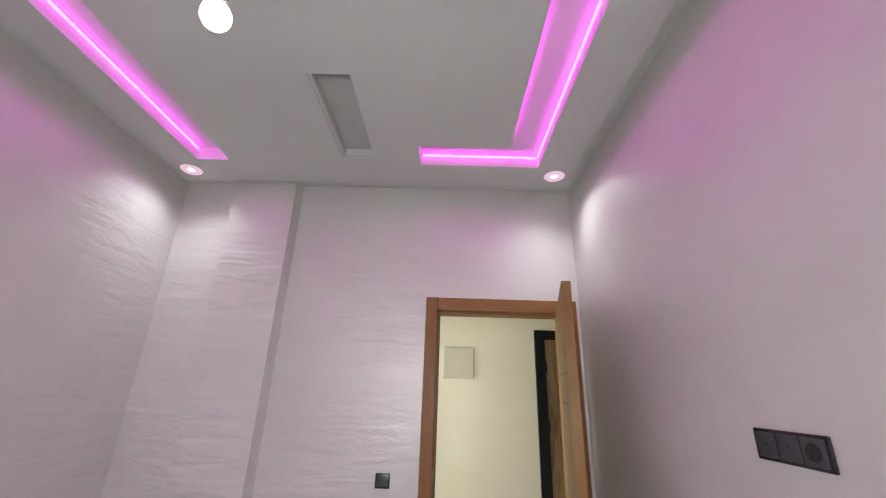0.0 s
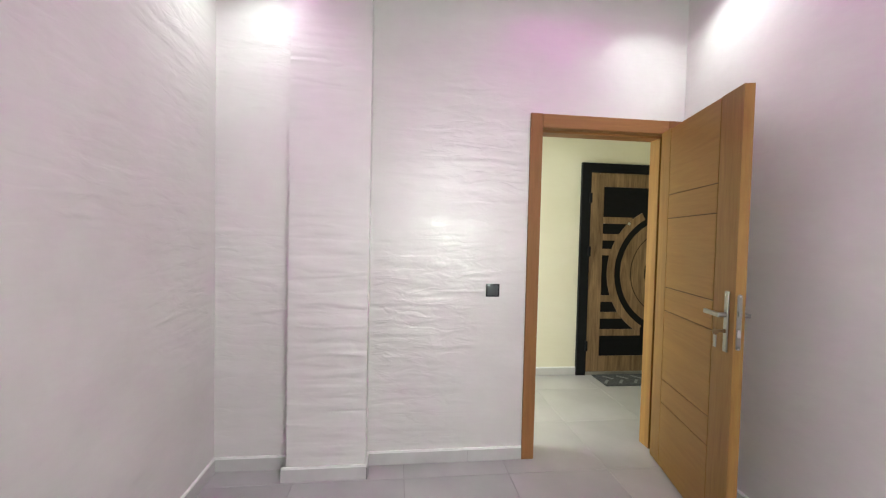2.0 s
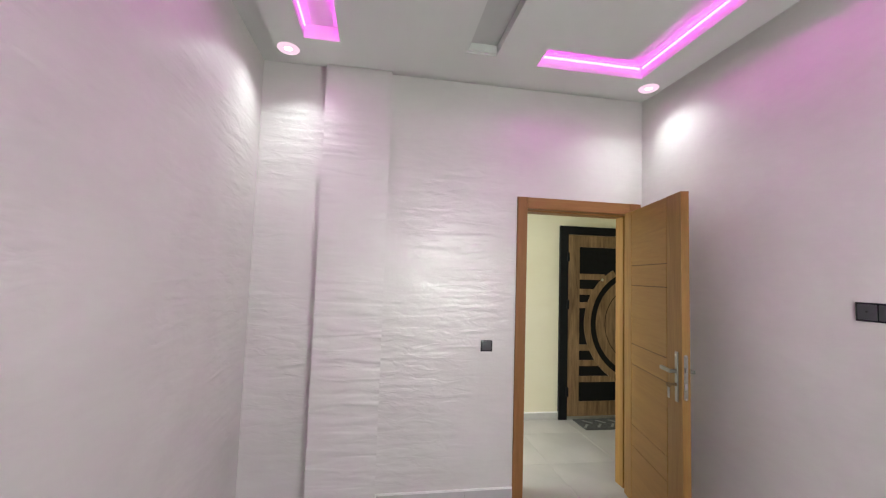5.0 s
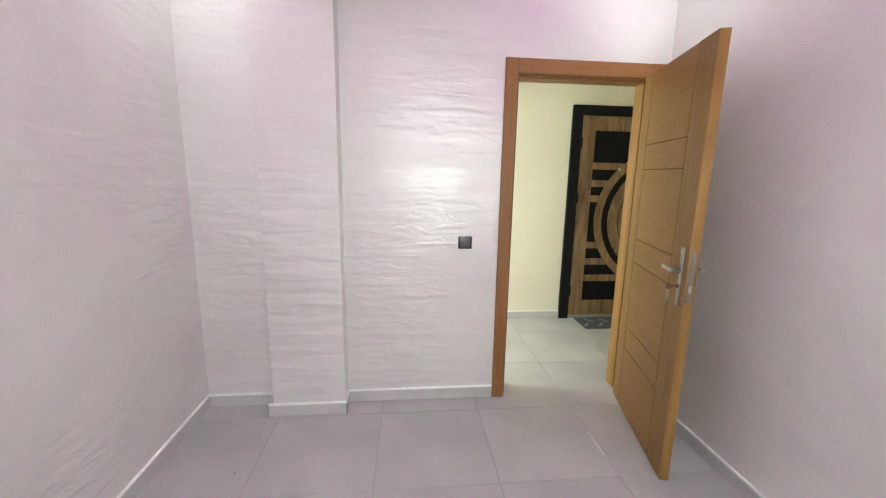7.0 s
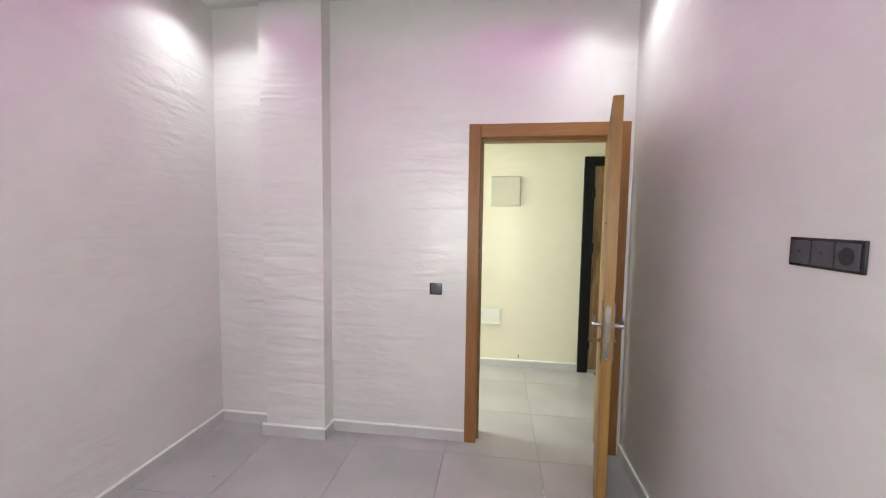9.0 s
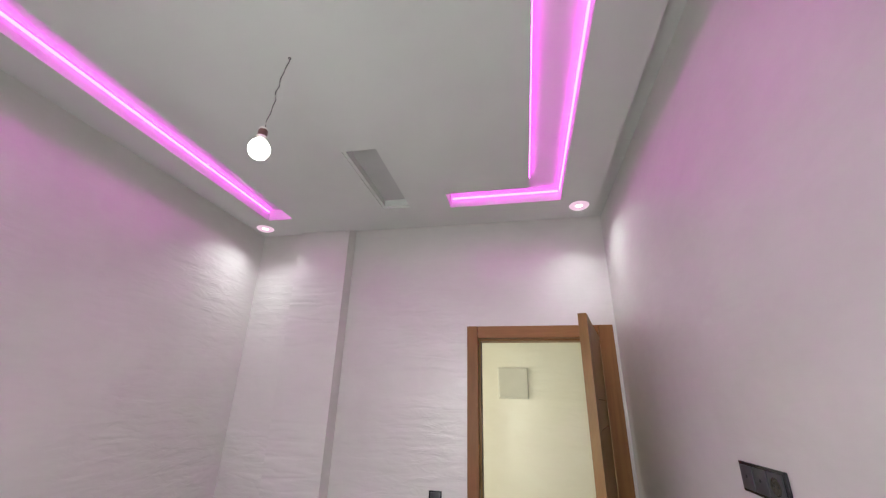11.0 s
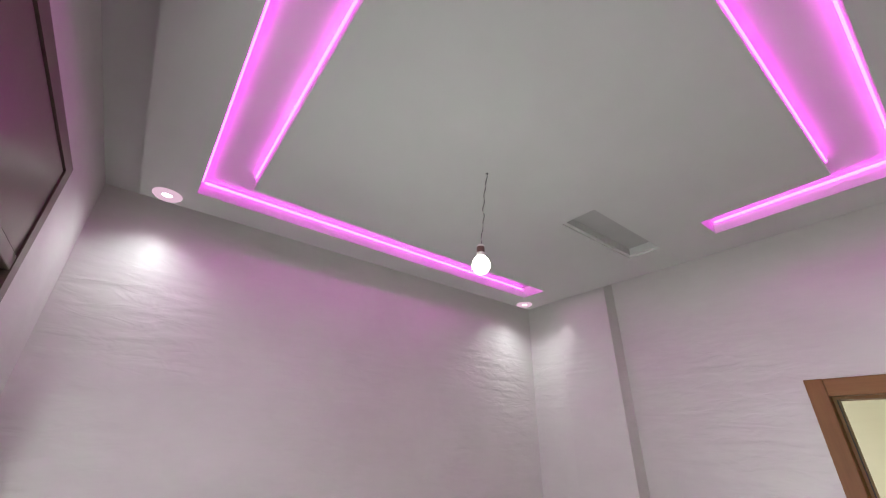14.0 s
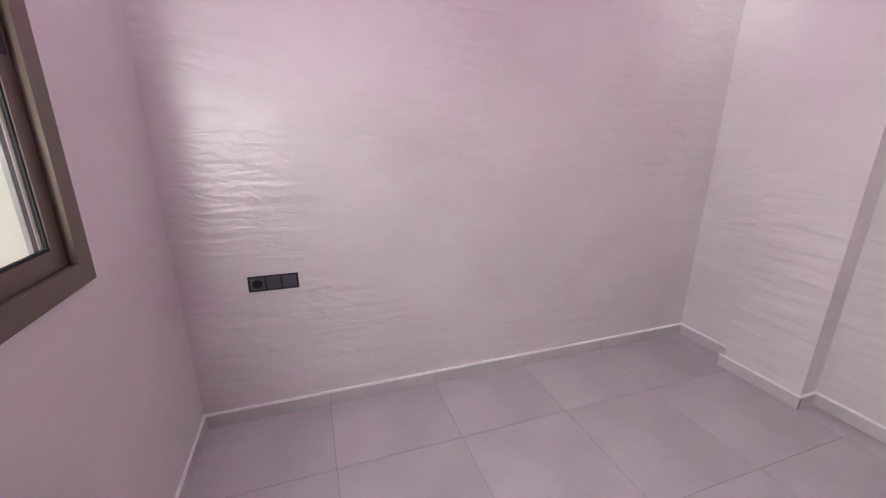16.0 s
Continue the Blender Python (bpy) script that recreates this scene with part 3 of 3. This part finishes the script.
# ---- hall wall boxes ----
fb = thing("fuse_box", "flat cream fuse box cover on the hall wall", "fuse box", "", pose(0.165, HY, 1.795))
part("body", box(bmesh.new(), -0.150, 0.150, -0.018, -0.0005, -0.150, 0.150, 0.004), CREAMPLASTIC, fb)
part("cover", box(bmesh.new(), -0.144, 0.144, -0.030, -0.0182, -0.132, 0.144, 0.005), CREAMPLASTIC, fb)
lb = thing("wall_box", "small white open box set on the hall wall", "wall box", "", pose(-0.005, HY, 0.53))
part("back_plate", box(bmesh.new(), -0.145, 0.145, -0.012, -0.0005, -0.085, 0.085, 0.004), WHITEPLASTIC, lb)
part("lower_lip", box(bmesh.new(), -0.145, 0.145, -0.036, -0.0122, -0.085, -0.070, 0.004), WHITEPLASTIC, lb)
ch = thing("plaster_chip", "small dark chip in the hall plaster above the skirting", "plaster chip", "", pose(0.335, HY, 0.115))
bm = bmesh.new()
bmesh.ops.create_icosphere(bm, subdivisions=2, radius=0.012, matrix=Matrix.Diagonal((0.6, 0.2, 1.5, 1)))
for v in bm.verts:
    v.co += 0.003 * noise.noise_vector(v.co * 90)
part("chip", bm, GROUT, ch)

# ---- doormat ----
dm = thing("doormat", "grey patterned doormat lying before the entrance door", "doormat", "", pose(1.57, 3.83, 0.0))
part("pile", box(bmesh.new(), -0.50, 0.50, -0.145, 0.145, 0.001, 0.010, 0.003), MAT, dm)
for k in range(13):
    bm = bmesh.new()
    x = -0.45 + k * 0.075
    box(bm, -0.012, 0.012, -0.055, 0.055, 0.0095, 0.0125)
    bmesh.ops.transform(bm, matrix=pose(x, 0.055 if k % 2 else -0.055, 0, 0, 0, 40 if k % 2 else -40), verts=bm.verts)
    part("leaf_pattern", bm, MATLIGHT, dm)

# ---- window ----
win = tagged(thing("window_1", "taupe aluminium sliding window with shutter box, half lowered shutter behind", "window"), kind="structure")
VX0, VX1, VZ0, VZM, VZ1 = -1.245, 0.245, 1.050, 2.262, 2.626
FY = YS + 0.014
part("outer_frame", boxes((VX0, WX0 + 0.02, YS + 0.0005, FY, VZ0, VZ1), (WX1 - 0.02, VX1, YS + 0.0005, FY, VZ0, VZ1), (WX0 + 0.02, WX1 - 0.02, YS + 0.0005, FY, VZ0, WZ0 + 0.02), (WX0 + 0.02, WX1 - 0.02, YS + 0.0005, FY, VZ1 - 0.045, VZ1)), ALU, win, "taupe aluminium frame")
part("jamb_profile", boxes((WX0, WX0 + 0.018, YS - 0.075, YS, WZ0, VZM), (WX1 - 0.018, WX1, YS - 0.075, YS, WZ0, VZM), (WX0 + 0.018, WX1 - 0.018, YS - 0.075, YS, WZ0, WZ0 + 0.018)), ALU, win)
part("shutter_box", boxes((WX0 + 0.022, WX1 - 0.022, YS - 0.012, YS + 0.008, VZM + 0.004, VZ1 - 0.049)), ALU, win, "taupe shutter box panel")
part("shutter_box_shell", boxes((WX0, WX1, YS - 0.16, YS - 0.013, VZM + 0.03, WZ1)), ALU, win)
part("transom", box(bmesh.new(), WX0 + 0.02, WX1 - 0.02, YS - 0.06, YS + 0.012, VZM - 0.045, VZM, 0.004), ALU, win)


def sash(x0, x1, y, hand):
    z0, z1, w = WZ0 + 0.022, VZM - 0.048, 0.052
    s = part("sash", boxes((x0, x0 + w, y - 0.024, y, z0, z1), (x1 - w, x1, y - 0.024, y, z0, z1), (x0 + w, x1 - w, y - 0.024, y, z0, z0 + w), (x0 + w, x1 - w, y - 0.024, y, z1 - w, z1)), ALU, win, "sliding aluminium sash")
    g = 0.006
    part("gasket", boxes((x0 + w, x0 + w + g, y - 0.016, y - 0.004, z0 + w, z1 - w), (x1 - w - g, x1 - w, y - 0.016, y - 0.004, z0 + w, z1 - w),
                         (x0 + w + g, x1 - w - g, y - 0.016, y - 0.004, z0 + w, z0 + w + g), (x0 + w + g, x1 - w - g, y - 0.016, y - 0.004, z1 - w - g, z1 - w)), RUBBER, s)
    p = part("pane", boxes((x0 + w + g, x1 - w - g, y - 0.013, y - 0.008, z0 + w + g, z1 - w - g)), GLASS, s, "clear glass pane")
    p.visible_shadow = False
    if hand:
        part("pull", box(bmesh.new(), hand - 0.009, hand + 0.009, y, y + 0.004, 1.60, 1.78, 0.002), RUBBER, s, "black finger pull")


MIDX = (WX0 + WX1) / 2
sash(WX0 + 0.022, MIDX + 0.03, YS - 0.006, WX0 + 0.048)
sash(MIDX - 0.03, WX1 - 0.022, YS - 0.036, WX1 - 0.048)
for k, (yy, w) in enumerate(((-0.026, 0.010), (-0.045, 0.010), (-0.062, 0.011))):
    part("track", boxes((WX0 + 0.0185, WX0 + 0.026 + 0.006 * k, YS + yy - w, YS + yy, WZ0 + 0.02, VZM - 0.05)), ALUTRACK, win, "grey aluminium shutter track")
SHY = YS - 0.078
shut = tagged(thing("roller_shutter", "grey roller shutter lowered over the upper window", "roller shutter"))
z = VZM + 0.02
k = 0
while z > 2.03:
    part("slat", box(bmesh.new(), WX0 + 0.003, WX1 - 0.003, SHY - 0.010, SHY, z - 0.0405, z, 0.003), SHUTTER, shut)
    z -= 0.042
part("bottom_bar", box(bmesh.new(), WX0 + 0.003, WX1 - 0.003, SHY - 0.012, SHY + 0.002, z - 0.03, z, 0.003), SHUTTER, shut)
setting("window_reveal", boxes((WX0 - 0.0, WX0 + 0.004, YS - 0.21, YS - 0.076, WZ0, WZ1), (WX1 - 0.004, WX1, YS - 0.21, YS - 0.076, WZ0, WZ1)), RENDERCOAT, "cream rendered window reveal", "window reveal")
setting("window_sill", boxes((WX0 + 0.004, WX1 - 0.004, YS - 0.25, YS - 0.076, WZ0, WZ0 + 0.02)), STONE, "white stone window sill outside the glass", "window sill")

# ---- iron window grille ----
gr = thing("window_grille", "grey wrought iron window grille with scrolls", "window grille")
GY = YS - 0.190
gx0, gx1, gz0, gz1 = WX0 + 0.012, WX1 - 0.012, WZ0 + 0.045, WZ1 - 0.02
CW = 0.098


def bar(a, b, r=0.007):
    part("bar", tube(bmesh.new(), [a, b], r, 8), IRON, gr, "", True)


for x in (gx0, gx0 + CW, gx1 - CW, gx1):
    bar((x, GY, gz0 - 0.024), (x, GY, gz1))
for zz in (gz0, gz0 + 0.115, gz1):
    bar((gx0, GY, zz), (gx1, GY, zz))


def ring_pts(cx, cz, rx, rz, a0, a1, n=22):
    return [(cx + rx * math.cos(a0 + (a1 - a0) * i / n), GY, cz + rz * math.sin(a0 + (a1 - a0) * i / n)) for i in range(n + 1)]


def scroll(cx, cz, r, start, turn, n=26):
    pts = []
    for i in range(n + 1):
        f = i / n
        a = start + turn * f
        rr = r * (1 - 0.72 * f)
        pts.append((cx + rr * math.cos(a), GY, cz + rr * math.sin(a)))
    return pts


for side, cx in ((1, gx0 + CW / 2), (-1, gx1 - CW / 2)):
    zz = gz0 + 0.115 + 0.068
    while zz < gz1 - 0.06:
        part("oval", tube(bmesh.new(), ring_pts(cx, zz, 0.041, 0.067, 0, 2 * math.pi), 0.0045, 6), IRON, gr, "", True)
        for o in (0.028, -0.026):
            part("curl", tube(bmesh.new(), scroll(cx - side * 0.014, zz + o, 0.020, math.pi / 2 if o > 0 else -math.pi / 2, (4.6 if o > 0 else -4.6) * side, 18), 0.0042, 6), IRON, gr, "", True)
        zz += 0.136
sx0, sx1 = gx0 + CW, gx1 - CW
count = 6
pitch = (sx1 - sx0) / count
for k in range(count):
    cx = sx0 + (k + 0.5) * pitch
    part("scroll", tube(bmesh.new(), scroll(cx - 0.030, gz0 + 0.055, 0.050, math.pi * 0.5, 7.5), 0.0048, 6), IRON, gr, "", True)
    part("scroll", tube(bmesh.new(), scroll(cx + 0.040, gz0 + 0.045, 0.036, math.pi * 0.5, -7.0), 0.0048, 6), IRON, gr, "", True)
gm = (sx0 + sx1) / 2
zc = 1.62
for s in (1, -1):
    e = sx0 if s > 0 else sx1
    for off in (0.0, 0.16):
        bar((e, GY, 1.88 + off), (e + s * 0.40, GY, 1.36 + off), 0.008)
    part("big_arc", tube(bmesh.new(), ring_pts(e + s * 0.36, zc - 0.10, 0.36, 0.30, math.pi if s > 0 else 0, 3 * math.pi / 2 if s > 0 else -math.pi / 2), 0.008, 8), IRON, gr, "", True)
    for o in (0.05, 0.12):
        part("curl", tube(bmesh.new(), scroll(e + s * o, zc - 0.09, 0.036, 0.4, 5.6 * s), 0.005, 6), IRON, gr, "", True)

# ---- outdoors ----
GRASS = plain("dry_grass", (0.24, 0.25, 0.07), 0.95, 0, 0.5, 3, 0.5)
BUSHLEAF = plain("yellow_green_leaves", (0.20, 0.20, 0.05), 0.8, 0, 0.5, 9)
PAVE = plain("pale_paving", (0.48, 0.47, 0.45), 0.9, 0, 0.12, 2)
EARTH = plain("pale_earth", (0.42, 0.39, 0.34), 0.95, 0, 0.2, 1)
FACADE = plain("white_facade", (0.78, 0.77, 0.74), 0.85, 0, 0.05, 2)
BLUEBAND = plain("blue_grey_facade_band", (0.26, 0.36, 0.48), 0.8, 0, 0.08, 2)
BEIGE = plain("beige_facade_field", (0.62, 0.55, 0.45), 0.85, 0, 0.06, 2)
FARGLASS = plain("dark_far_glass", (0.10, 0.11, 0.13), 0.15)
GZ = -0.35
setting("ground", boxes((-400, 400, -600, YS - 0.9, GZ - 0.1, GZ)), EARTH, "pale dusty ground outside the house", "ground")
setting("pavement", boxes((-30, 12, YS - 2.6, YS - 0.22, GZ - 0.09, GZ + 0.10)), PAVE, "pale paved strip along the house", "pavement")
lawn = bmesh.new()
for k in range(1700):
    x, y = random.uniform(-17, -2), random.uniform(-7.0, -4.3)
    h, a = random.uniform(0.05, 0.17), random.uniform(0, math.pi)
    dx, dy = 0.05 * math.cos(a), 0.05 * math.sin(a)
    vs = [lawn.verts.new(p) for p in ((x - dx, y - dy, GZ), (x + dx, y + dy, GZ), (x + dx * 1.6 + random.uniform(-0.05, 0.05), y, GZ + h), (x - dx, y + dy, GZ + h * 0.9))]
    lawn.faces.new(vs)
tagged(part("grass", lawn, GRASS), "dry yellow green grass strip outside", "grass", "", "stuff")
setting("lawn_bed", boxes((-17, -2, -7.0, -4.3, GZ - 0.05, GZ + 0.012)), GRASS, "dry grass bed outside the window", "lawn")


def bush(x, y, r, h):
    ob = thing("bush", "small yellow green leafy shrub on the grass", "bush", "shrubs on the grass", pose(x, y, GZ))
    bm = bmesh.new()
    for k in range(5):
        a = k * 1.3
        tube(bm, [(0, 0, 0), (0.25 * r * math.cos(a), 0.25 * r * math.sin(a), h * 0.4), (0.6 * r * math.cos(a), 0.6 * r * math.sin(a), h * 0.8)], 0.012, 5)
    part("stems", bm, SOCKETCAP, ob)
    bm = bmesh.new()
    for k in range(420):
        v = Vector((random.gauss(0, 1), random.gauss(0, 1), random.gauss(0, 1))).normalized() * random.uniform(0.3, 1.0) ** 0.5
        p = Vector((v.x * r, v.y * r, h * 0.55 + v.z * h * 0.45)) + 0.15 * r * noise.noise_vector(v * 2.1)
        u = Vector((random.gauss(0, 1), random.gauss(0, 1), random.gauss(0, 1))).normalized()
        w = u.orthogonal().normalized()
        s = random.uniform(0.03, 0.06)
        bm.faces.new([bm.verts.new(p + s * q) for q in (u, 0.5 * w, -u, -0.5 * w)])
    part("leaves", bm, BUSHLEAF, ob)


for bx, by, br, bh in ((-7.4, -4.9, 0.55, 0.75), (-9.0, -5.6, 0.5, 0.6), (-5.9, -5.2, 0.45, 0.55), (-10.8, -5.3, 0.6, 0.8), (-4.6, -5.4, 0.5, 0.6)):
    bush(bx, by, br, bh)

apt = thing("apartment_building", "white apartment building with blue grey bands across the way", "building", "", pose(0, -10.5, GZ))
part("wall", boxes((-46, 14, -9, 0, 0, 15.5)), FACADE, apt, "white rendered wall")
part("roof", boxes((-46.3, 14.3, -9.3, 0.3, 15.5, 15.9)), FACADE, apt)
for f in range(4):
    z0 = 3.4 + 3.4 * f
    part("band", boxes((-46, 14, 0.0, 0.10, z0, z0 + 0.95)), BLUEBAND, apt, "blue grey painted band")
    part("ledge", boxes((-46, 14, 0.0, 0.28, z0 - 0.14, z0 - 0.001)), FACADE, apt)
part("plinth", boxes((-46, 14, 0.0, 0.05, 0, 0.9)), BLUEBAND, apt)
for f in range(5):
    for k in range(17):
        x = -44 + 3.4 * k
        z0 = 1.25 + 3.4 * f - (0.25 if f else 0)
        if f % 2 == 1 and k % 2 == 0:
            part("beige_field", boxes((x - 0.9, x + 2.1, 0.0, 0.04, z0 - 0.2, z0 + 1.85)), BEIGE, apt)
        w = part("window", boxes((x, x + 0.07, 0, 0.09, z0, z0 + 1.4), (x + 1.13, x + 1.2, 0, 0.09, z0, z0 + 1.4), (x + 0.07, x + 1.13, 0, 0.09, z0, z0 + 0.07), (x + 0.07, x + 1.13, 0, 0.09, z0 + 1.33, z0 + 1.4)), FACADE, apt)
        part("pane", boxes((x + 0.07, x + 1.13, 0.0, 0.05, z0 + 0.07, z0 + 1.33)), FARGLASS, w)

gw = thing("garden_wall", "low white garden wall beyond the grass", "wall", "", pose(0, -8.2, GZ))
part("wall", boxes((-30, 12, -0.1, 0.1, 0, 0.85)), FACADE, gw)
part("coping", boxes((-30, 12, -0.14, 0.14, 0.85, 0.92)), STONE, gw)

# ---- small marks ----
for sx, sy, sr in ((-1.508, 1.992, 0.006), (-1.640, -0.028, 0.004)):
    sp = thing("crumb", "small dark crumb lying on the grey floor", "debris", "crumbs on the floor", pose(sx, sy, 0))
    bm = bmesh.new()
    bmesh.ops.create_icosphere(bm, subdivisions=1, radius=sr, matrix=pose(0, 0, sr * 0.6) @ Matrix.Diagonal((1, 0.7, 0.6, 1)))
    part("grain", bm, GROUT, sp)
chip = thing("chipped_corner", "broken dark edge of the pillar skirting", "chip", "", pose(-1.0355, 2.4505, 0))
bm = bmesh.new()
for k in range(7):
    box(bm, -0.003 + 0.001 * (k % 3), 0.003, -0.003, 0.004 + 0.002 * (k % 2), 0.004 + 0.009 * k, 0.011 + 0.009 * k)
part("broken_edge", bm, GROUT, chip)

# ---- floor ----
P, J = 0.603, 0.0022
floor = setting("floor", boxes((-2.1, 2.75, YS - 0.28, 4.3, -0.15, -0.004)), GROUT, "grey matt porcelain floor tiles with thin joints", "floor")
tile_bm = bmesh.new()
hw = P / 2 - J / 2
box(tile_bm, -hw, hw, -hw, hw, -0.012, 0.0)
bmesh.ops.bevel(tile_bm, geom=[e for e in tile_bm.edges if all(v.co.z > -0.001 for v in e.verts)], offset=0.0015, segments=1, affect="EDGES")
tile_me = bpy.data.meshes.new("floor_tile")
tile_bm.to_mesh(tile_me)
tile_bm.free()
tile_me.materials.append(TILE)
for i in range(-1, 7):
    for j in range(-5, 3):
        ob = new("tile", tile_me)
        ob.parent = floor
        ob.location = (-1.430 + P * (i + 0.5), 2.440 + P * (j + 0.5), 0.0004 * ((i * 7 + j * 3) % 3) - 0.0008)
part("white_joint", boxes((0.3745, 0.3785, 1.98, 2.135, -0.004, 0.0006)), SKIRT_TOP, floor, "white filled stretch of joint")
part("white_joint", boxes((0.3745, 0.3775, 2.150, 2.178, -0.004, 0.0006)), SKIRT_TOP, floor, "white filled stretch of joint")
